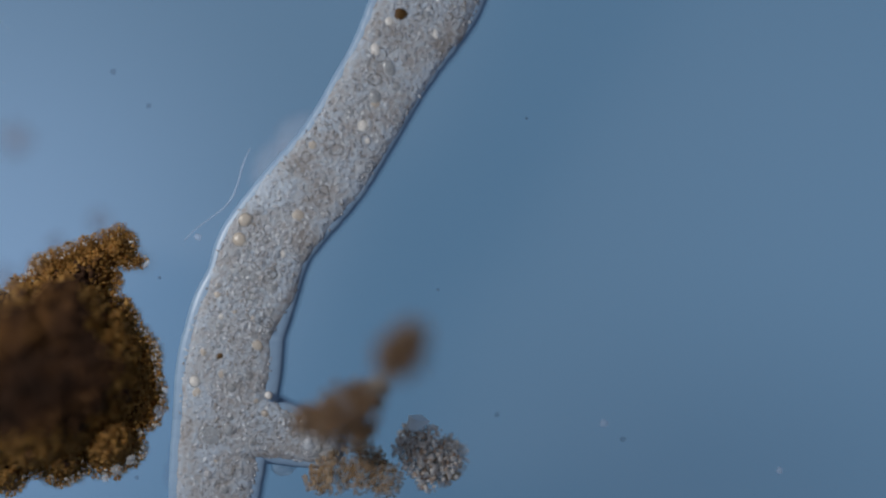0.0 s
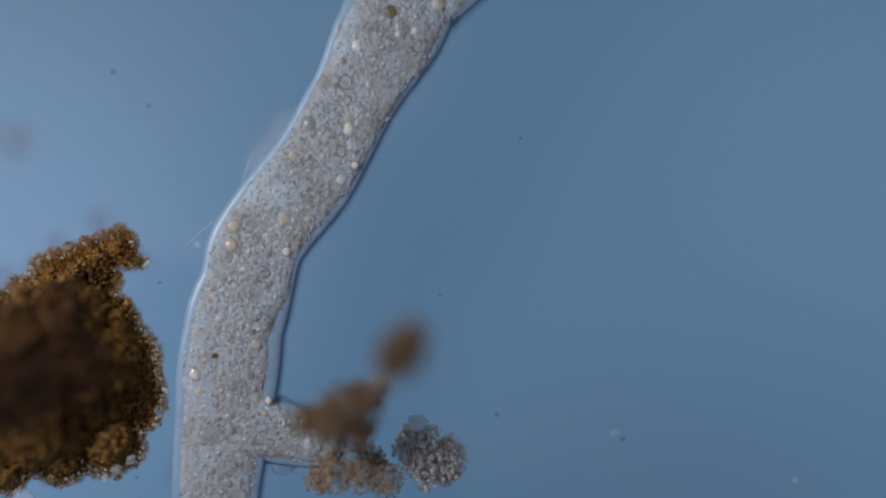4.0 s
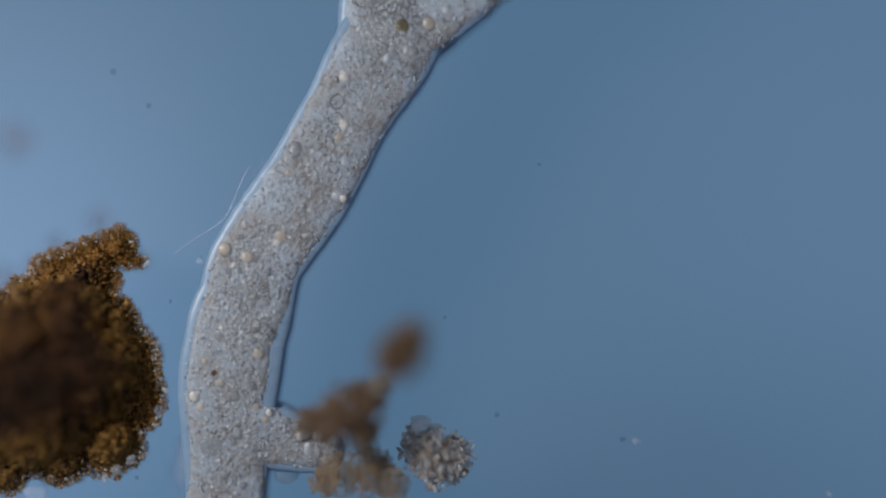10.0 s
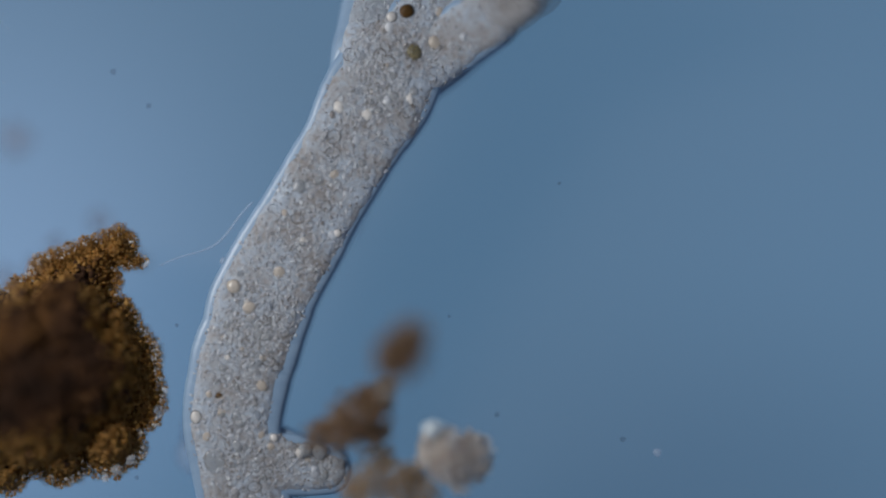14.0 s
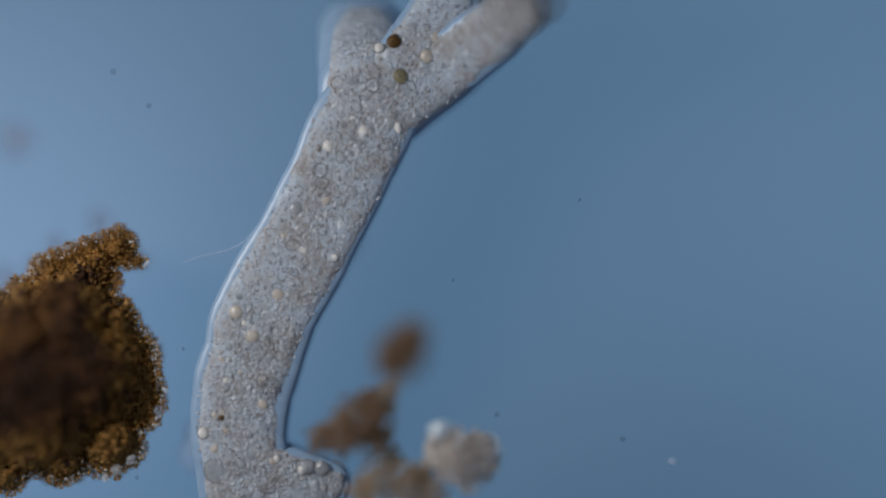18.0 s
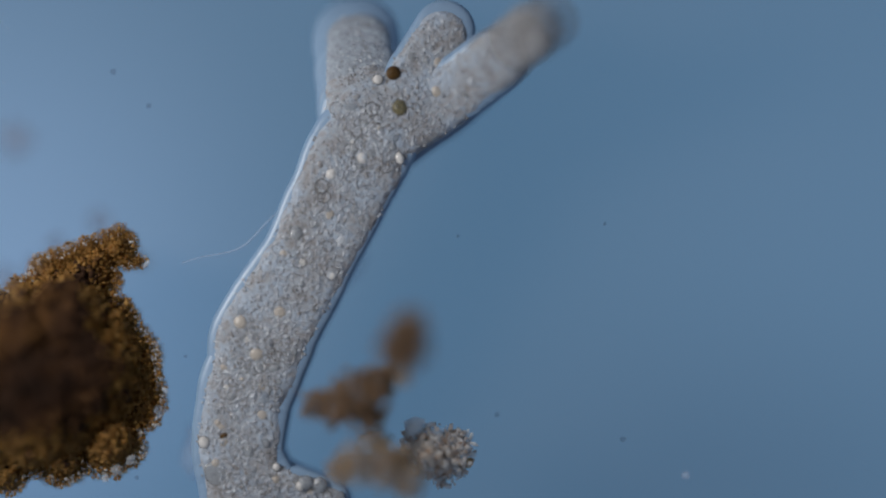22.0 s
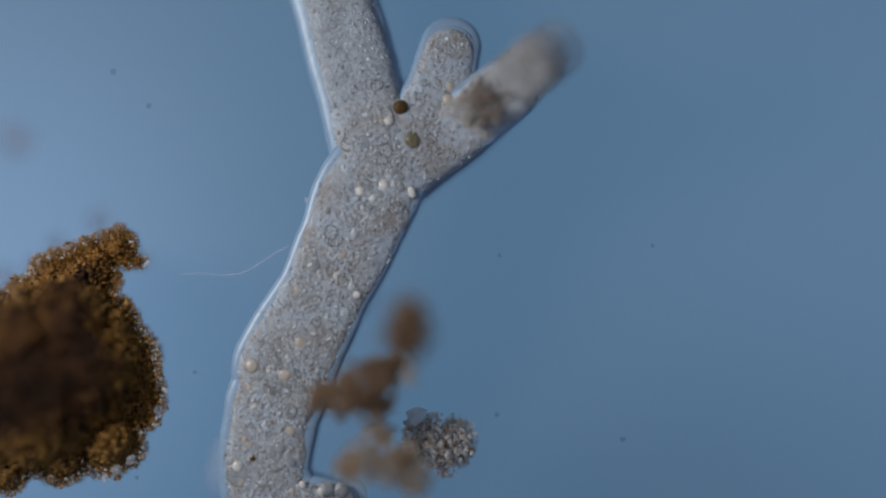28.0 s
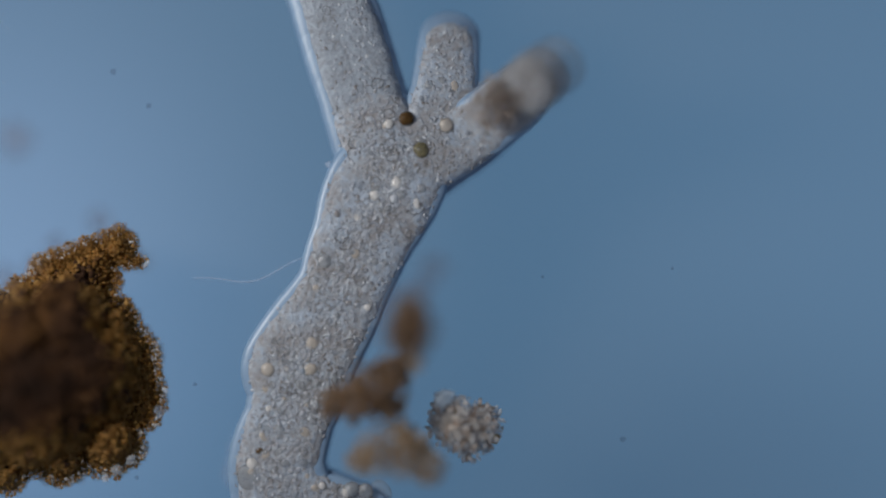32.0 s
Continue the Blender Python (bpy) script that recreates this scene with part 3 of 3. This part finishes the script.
carried_ball("contractile_vacuole", HOLLOW, (20, 22), over([(372, 770), (372, 772), (372, 775), (375, 778), (378, 812), (382, 815), (382, 825), (380, 838), (380, 838), (388, 836), (405, 832), (422, 840), (427, 845), (440, 845)]), "large clear water vacuole", 0.16)


# ---- heaps of detritus ----
PEBBLES = {}


def pebble(kind, k, material):
    """One of eight shared grain meshes of a kind, about 1 mm in radius."""
    if (kind, k, material) not in PEBBLES:
        rng = np.random.default_rng(900 + k)
        v, f = lump(rng, 0.001, 1, 0.4, (rng.uniform(1.3, 2.1), rng.uniform(0.6, 0.9), rng.uniform(0.5, 0.8)) if kind == "grain" else (1, rng.uniform(0.5, 1), rng.uniform(0.35, 0.8)))
        PEBBLES[kind, k, material] = mesh_of(kind, v, f, material, kind == "grain")
    return PEBBLES[kind, k, material]


def heap_thing(name, label, lobes, origin, grain_mat, core_mat, count, sizes, seed, base=0.0, edge=0.5, keep=0.86, reach=1.04, singles=0, single="flake"):
    """A heap of uneven grains over a lumpy core; lobes are (u, v, radius, height) in the field, origin is the heap's base there."""
    rng = np.random.default_rng(seed)
    ob = new(name)
    o = field(origin[0], origin[1], base)
    ob.location = o
    total = sum(q[2] ** 1.5 for q in lobes)
    grains = []
    for u, v, r, height in lobes:
        c = np.array(field(u, v, base + height * 0.5) - o)
        rr, hz = r / 1000, min(r / 1000, height * 0.5)
        p, f = lump(rng, 1, 4, 0.12)
        part("lump", mesh_of("lump", p * np.array((rr * keep, rr * keep, hz * 0.6)), f, core_mat), ob, at=Matrix.Translation(c))
        for k in range(int((count + singles) * r ** 1.5 / total)):
            a = rng.uniform(0, 6.283)
            q = rng.uniform(0, 1) ** edge * reach
            size = rng.uniform(*sizes) / 1000
            z = c[2] + hz * math.sqrt(max(0.0, 1 - (q / reach) ** 2)) * rng.choice([1, -1], p=[0.9, 0.1]) * rng.uniform(0.75, 1.02)
            at = np.array((c[0] + rr * q * math.cos(a), c[1] + rr * q * math.sin(a), z))
            if rng.uniform() < singles / (count + singles):
                turn = Euler(rng.uniform(0, 6.28, 3)).to_matrix().to_4x4()
                part(single, pebble(single, int(rng.integers(8)), grain_mat), ob, at=Matrix.Translation(at) @ turn @ Matrix.Scale(size * 1350, 4))
            else:
                p, f = lump(rng, size, 1, 0.4, (1, rng.uniform(0.4, 1), rng.uniform(0.3, 0.8)))
                grains.append((p + at, f))
    if grains:
        tagged(part("grain_crust", mesh_of("grain_crust", *heap(grains), grain_mat, False), ob), kind="stuff")
    return tagged(ob, label, "detritus")


BIG = [(-70, 682, 188, 0.36), (50, 682, 166, 0.36), (120, 660, 152, 0.34), (110, 575, 105, 0.34), (30, 605, 95, 0.36), (150, 490, 64, 0.26), (98, 492, 50, 0.26), (207, 437, 36, 0.26), (170, 462, 46, 0.26), (226, 456, 22, 0.26), (192, 578, 58, 0.29), (42, 530, 42, 0.30),
       (245, 463, 11, 0.25), (202, 645, 84, 0.27), (219, 702, 76, 0.27), (190, 775, 70, 0.29), (110, 808, 54, 0.28), (10, 820, 54, 0.28)]


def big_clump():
    """Dark lumps in the middle, thin amber flocs and pale mineral grains along the ragged rim; dark and amber are
    colours standing in for lamp light that thickness stops or lets through.
    """
    rng = np.random.default_rng(11)
    ob = new("detritus_clump")
    o = field(100, 650, 0)
    ob.location = o
    # outer lumps get the lighter copy, as if lamp light came through them
    for u, v, r, height in BIG:
        p, f = lump(rng, 1, 4, 0.14)
        wide = r * (0.00083 if r > 90 else 0.0006)
        part("lump", mesh_of("lump", p * np.array((wide, wide, height * (0.46 if r > 90 else 0.36))), f, LIT_BROWN if v > 770 or v < 500 or u > 180 else SHADED_CORE), ob, at=Matrix.Translation(field(u, v, height * 0.5) - o))
        p, f = lump(rng, 1, 4, 0.05)
        p = p * np.array([1 + 0.09 * noise.noise((q[0] * r * 0.12 + u, q[1] * r * 0.12 + v, 5)) + 0.05 * noise.noise((q[0] * r * 0.4, q[1] * r * 0.4, v)) for q in p])[:, None]
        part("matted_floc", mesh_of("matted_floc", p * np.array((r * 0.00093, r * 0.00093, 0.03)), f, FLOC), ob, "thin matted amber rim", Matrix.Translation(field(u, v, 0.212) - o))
    bits = {"dark": [], "brown": [], "amber": [], "pale": []}
    singles = 0
    for _ in range(46000):
        u, v = rng.uniform(-70, 310), rng.uniform(385, 905)
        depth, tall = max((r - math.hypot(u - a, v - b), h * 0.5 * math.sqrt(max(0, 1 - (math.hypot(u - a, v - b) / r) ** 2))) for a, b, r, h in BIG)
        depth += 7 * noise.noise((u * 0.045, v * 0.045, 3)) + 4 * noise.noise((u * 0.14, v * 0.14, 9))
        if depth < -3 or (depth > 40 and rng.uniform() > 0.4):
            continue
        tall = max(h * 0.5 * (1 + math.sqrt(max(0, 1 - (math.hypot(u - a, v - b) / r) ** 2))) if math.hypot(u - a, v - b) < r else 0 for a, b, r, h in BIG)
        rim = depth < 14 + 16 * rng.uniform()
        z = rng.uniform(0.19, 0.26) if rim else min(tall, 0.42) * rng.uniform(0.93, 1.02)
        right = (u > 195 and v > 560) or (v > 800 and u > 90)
        # colour by depth and place: thickness shade inside, passing light towards the rim
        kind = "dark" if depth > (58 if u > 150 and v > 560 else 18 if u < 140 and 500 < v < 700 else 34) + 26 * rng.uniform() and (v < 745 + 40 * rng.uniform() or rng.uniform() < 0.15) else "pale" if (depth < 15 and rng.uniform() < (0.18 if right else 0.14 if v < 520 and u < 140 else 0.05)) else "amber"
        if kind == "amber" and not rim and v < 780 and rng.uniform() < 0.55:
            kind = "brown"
        if kind == "pale":
            z = rng.uniform(0.235, 0.264)
        size = (rng.uniform(4, 10) if kind == "dark" else rng.uniform(1.6, 3.6) if kind == "pale" else rng.uniform(1.2, 3.4) if rim else rng.uniform(3, 7)) / 1000
        at = np.array(field(u, v, z) - o)
        if rim and singles < 280 and rng.uniform() < 0.06:
            singles += 1
            name = "grain" if kind == "pale" else "flake"
            part(name, pebble(name, int(rng.integers(8)), CRYSTAL if kind == "pale" else FLAKE), ob, at=Matrix.Translation(at) @ Euler(rng.uniform(0, 6.28, 3)).to_matrix().to_4x4() @ Matrix.Scale(size * 1500, 4))
        else:
            p, f = lump(rng, size, 1, 0.4, (1, rng.uniform(0.4, 1), rng.uniform(0.3, 0.8)))
            bits[kind].append((p + at, f))
    for u, v, r, z in ((178, 392, 20, 0.40), (100, 432, 16, 0.38), (12, 498, 26, 0.40), (60, 470, 16, 0.38)):
        p, f = lump(rng, r / 1000, 3, 0.25)
        part("thin_floc", mesh_of("thin_floc", p, f, HAZE), ob, "thin hazy floc", Matrix.Translation(field(u, v, z) - o))
    for u, v, r in ((206, 832, 15), (230, 815, 11), (186, 846, 10), (282, 728, 12), (291, 690, 7), (120, 440, 9), (86, 456, 8), (258, 468, 7)):
        p, f = lump(rng, r / 1000, 1, 0.35, (1.25, 0.7, 0.6))
        part("clear_crystal", mesh_of("clear_crystal", p, f, GLASSY, False), ob, "glassy mineral chip", Matrix.Translation(field(u, v, 0.262) - o))
    for kind, material in (("dark", SHADED_CORE), ("brown", FLOC), ("amber", FLAKE), ("pale", CRYSTAL)):
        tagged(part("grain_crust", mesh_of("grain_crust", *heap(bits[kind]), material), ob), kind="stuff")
    return tagged(ob, "large dark brown clump of detritus with amber ragged edges", "detritus")


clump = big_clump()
silt_top = heap_thing("silt_flake", "blurred brown silt flake floating above the slide", [(710, 625, 40, 0.07), (725, 600, 34, 0.07), (695, 645, 26, 0.06)], (712, 618), SILT, SILT, 260, (3, 8), 21, 0.33, keep=0.8, reach=1.14)
silt_mid = heap_thing("silt_flake", "brown wedge of silt drifting beside the amoeba", [(615, 730, 52, 0.08), (575, 740, 38, 0.07), (540, 742, 26, 0.06), (645, 705, 34, 0.07), (665, 692, 20, 0.05), (632, 758, 26, 0.06)], (600, 735), SILT, SILT, 400, (3, 8), 22, 0.17, keep=0.75, reach=1.14)
silt_low = heap_thing("silt_flake", "amber brown flocculent silt near the tail", [(590, 835, 40, 0.08), (640, 835, 40, 0.08), (680, 850, 32, 0.08), (565, 850, 24, 0.06), (660, 815, 24, 0.07)], (625, 840), AMBER_SILT, AMBER_SILT, 800, (2.5, 7), 23, 0.06, keep=0.6, edge=0.6)
cluster = heap_thing("grain_cluster", "loose cluster of pale glassy grains", [(750, 800, 50, 0.09), (735, 775, 30, 0.08), (785, 815, 38, 0.08), (760, 838, 31, 0.08), (722, 795, 25, 0.08), (800, 800, 22, 0.07)], (755, 812), GRIT, PALE_SILT, 700, (2.5, 5.5), 24, 0.05, edge=0.6, keep=0.6, singles=280, single="grain")
rng = np.random.default_rng(5)
part("clear_crystal", mesh_of("clear_crystal", *lump(rng, 0.022, 1, 0.35, (0.8, 1.0, 0.6)), ICE, False), cluster, "clear bluish crystal", Matrix.Translation(field(738, 752, 0.12) - field(755, 812, 0.05)))
part("amber_grain", mesh_of("amber_grain", *lump(rng, 0.014, 2, 0.3, (1, 0.75, 0.7)), FLAKE), cluster, "amber grain", Matrix.Translation(field(800, 840, 0.1) - field(755, 812, 0.05)))
silt_drop = heap_thing("silt_flake", "small amber silt crumb", [(630, 775, 30, 0.06), (645, 790, 18, 0.05)], (634, 778), AMBER_SILT, AMBER_SILT, 90, (4, 8), 25, 0.1, keep=0.5)
silt_bit = heap_thing("silt_flake", "small pale silt crumb", [(668, 680, 15, 0.03), (682, 668, 10, 0.03)], (672, 676), PALE_SILT, PALE_SILT, 50, (3, 6), 26, 0.2, keep=0.8)
tagged(silt_drop, group="silt flakes"), tagged(silt_bit, group="silt flakes")
tagged(silt_top, group="silt flakes"), tagged(silt_mid, group="silt flakes"), tagged(silt_low, group="silt flakes")


def drift(ob, places, heights, turns):
    rows = []
    for t, (u, v), z, a in zip(TIMES, places, heights, turns):
        p = field(u, v, z + 0.15)
        rows.append((t, pose(p.x, p.y, p.z, 0, 0, a)))
    moves.append((ob, rows))


drift(silt_top, [(712, 618)] * 7 + [(713, 618), (716, 608), (717, 602), (722, 595), (722, 582), (720, 584), (724, 578)], [0.27] * 9 + [0.25, 0.25, 0.25, 0.25, 0.25], [0] * 7 + [0, 10, 20, 25, 30, 30, 32])
drift(silt_mid, [(600, 735)] * 4 + [(618, 742), (622, 750), (626, 755), (626, 758), (618, 725), (618, 703), (630, 695), (630, 695), (630, 705), (650, 700)], [0.15] * 4 + [0.15, 0.15, 0.15, 0.15, 0.145, 0.14, 0.14, 0.14, 0.14, 0.14], [0] * 4 + [10, 12, 12, 10, 0, -2, 2, 2, 2, 6])
drift(silt_drop, [(634, 778)] * 4 + [(668, 805), (675, 810), (683, 810), (690, 808), (668, 790), (665, 772), (675, 765), (672, 765), (675, 768), (710, 765)], [0.1] * 4 + [0.13, 0.13, 0.13, 0.13, 0.13, 0.13, 0.13, 0.13, 0.13, 0.14], [0] * 4 + [8, 12, 18, 20, 30, 34, 36, 36, 36, 40])
drift(silt_bit, [(672, 676)] * 4 + [(678, 690), (685, 690), (690, 688), (695, 685), (705, 668), (724, 665), (726, 663), (726, 663), (722, 658), (738, 640)], [0.2] * 14, [0] * 4 + [4, 6, 8, 10, 20, 40, 40, 40, 40, 45])
drift(silt_low, [(625, 840)] * 4 + [(668, 860), (690, 864), (700, 864), (705, 862), (668, 845), (665, 825), (682, 825), (677, 828), (682, 828), (700, 812)], [0.06] * 4 + [0.13, 0.14, 0.14, 0.14, 0.145, 0.15, 0.15, 0.15, 0.15, 0.15], [0] * 4 + [-4, -4, -4, -4, -8, -10, -10, -10, -10, -6])
drift(cluster, [(755, 812)] * 4 + [(795, 812), (803, 816), (812, 816), (818, 816), (785, 814), (770, 800), (781, 790), (776, 790), (783, 778), (820, 762)], [0.032] * 4 + [0.1, 0.115, 0.115, 0.115, 0.085, 0.035, 0.032, 0.032, 0.035, 0.062], [0] * 4 + [16, 18, 20, 20, 20, 20, 20, 20, 20, 16])


# a faint wisp that comes loose above the silt
wisp = tagged(new("silt_wisp"), "faint pale brown wisp above the silt", "detritus", "silt flakes")
wisp.location = field(722, 590, 0.5)
for k, (x, y, r) in enumerate(((0, 0, 26), (-14, -34, 22), (10, 26, 18))):
    part("thin_floc", mesh_of("thin_floc", *lump(np.random.default_rng(80 + k), r / 1000, 3, 0.3, (0.7, 1.2, 0.6)), HAZE), wisp, at=Matrix.Translation((x / 1000, y / 1000, 0)))
drift(wisp, [(712, 615)] * 7 + [(713, 612), (716, 605), (717, 600), (722, 590), (724, 572), (735, 535), (757, 490)], [0.27] * 14, [0] * 11 + [-5, -12, -20])


# ---- motes and the thread ----
def mote(name, label, size, material, rows, z=FOCUS, seed=0):
    rng = np.random.default_rng(seed)
    v, f = lump(rng, size / 1000, 2, 0.3)
    ob = tagged(new(name, mesh_of(name, v, f, material)), label, "particle")
    p = field(rows[0][1], rows[0][2], z)
    ob.location = p
    if len(rows) > 1:
        way = []
        for t, u, w in rows:
            p = field(u, w, z)
            way.append((t, pose(p.x, p.y, p.z, 0, 0, t * 4)))
        moves.append((ob, way))
    return ob


mote("drifting_particle", "small pale particle drifting in clear water", 8, JELLY, over([(1068, 750), (1085, 765), (1097, 770), (1115, 778), (1142, 790), (1163, 802), (1184, 815), (1195, 820), (1207, 832), (1222, 853), (1242, 872), (1262, 895), (1278, 912), (1290, 930)]), seed=1)
mote("drifting_particle", "tiny pale particle drifting in clear water", 6, JELLY, over([(1380, 832), (1404, 846), (1427, 860), (1457, 870), (1483, 880), (1505, 890), (1530, 905), (1545, 912), (1560, 920), (1575, 930), (1590, 940), (1600, 950), (1610, 960), (1620, 970)]), seed=2)
mote("drifting_particle", "tiny dark particle beside the clump", 3, MOTE, over([(282, 492), (283, 498), (282, 512), (297, 523), (306, 553), (313, 576), (323, 608), (325, 625), (327, 630), (330, 634), (340, 656), (345, 659), (345, 668), (345, 680)]), seed=3)
mote("drifting_particle", "small grey particle clinging to the amoeba", 7, JELLY, over([(350, 420), (350, 430), (350, 445), (350, 455), (367, 470), (395, 462), (430, 450), (470, 430), (490, 415), (500, 405), (530, 385), (545, 355), (562, 330), (582, 292)]), seed=4)
mote("drifting_particle", "faint speck drifting in clear water", 3, MOTE, over([(932, 210), (920, 243), (928, 254), (942, 281), (973, 306), (990, 325), (1018, 348), (1035, 362), (1060, 385), (1085, 405), (1140, 413), (1155, 435), (1170, 453), (1190, 475)]), seed=5)
mote("drifting_particle", "faint speck drifting in clear water", 3, MOTE, over([(775, 513), (778, 520), (782, 540), (786, 555), (790, 568), (795, 560), (800, 520), (805, 470), (810, 430), (815, 413), (855, 430), (884, 452), (935, 472), (960, 490)]), seed=6)
mote("clear_particle", "clear bluish bubble under the detritus clump", 20, JELLY, over([(30, 905), (40, 886), (50, 878), (64, 872), (62, 895), (60, 915), (60, 930), (60, 940), (60, 945), (60, 950), (60, 955), (60, 960), (60, 965), (60, 970)]), seed=7)
# still specks stand for dirt on the optics, here hung above the slide
for k, (u, v, s, z) in enumerate([(200, 127, 5, FOCUS + 0.02), (263, 187, 4.5, FOCUS + 0.02), (880, 735, 4.5, FOCUS + 0.02), (1102, 777, 5, FOCUS + 0.01), (242, 845, 4, FOCUS)]):
    mote("speck", "tiny dark speck standing in for dirt on the optics", s, MOTE, [(0, u, v)], z, 30 + k)
mote("blurred_speck", "brownish blurred speck standing in for dirt on the optics", 30, HAZE, [(0, 25, 240)], 0.42, 40)


def thread():
    """A hair-thin curved thread."""
    n, verts, faces = 24, [], []
    for i in range(n + 1):
        s = i / n
        x, y = 0.2 * (s - 0.5), -0.02 * math.sin(s * math.pi) + 0.004 * math.sin(s * 9)
        r = 0.0019 * (1 - 0.7 * abs(s - 0.6))
        for k in range(6):
            a = k * math.pi / 3
            verts.append((x, y + r * math.cos(a), r * math.sin(a)))
    for i in range(n):
        for k in range(6):
            faces.append((i * 6 + k, i * 6 + (k + 1) % 6, i * 6 + 6 + (k + 1) % 6, i * 6 + 6 + k))
    ob = tagged(new("thread", mesh_of("thread", verts, faces, THREAD)), "fine pale thread trailing beside the amoeba", "filament")
    rows = []
    ways = [(385, 345, 54), (392, 350, 54), (375, 365, 50), (378, 365, 50), (370, 400, 44), (365, 415, 34), (400, 415, 32), (410, 415, 30), (405, 415, 30), (415, 430, 24), (410, 455, 18), (415, 462, 14), (430, 470, 12), (440, 475, 10)]
    for t, (u, v, a) in zip(TIMES, ways):
        p = field(u, v, FOCUS - 0.01)
        rows.append((t, pose(p.x, p.y, p.z, 0, 0, a)))
    moves.append((ob, rows))


thread()


def motions():
    for ob, rows in moves:
        walk(ob, rows)


motions()
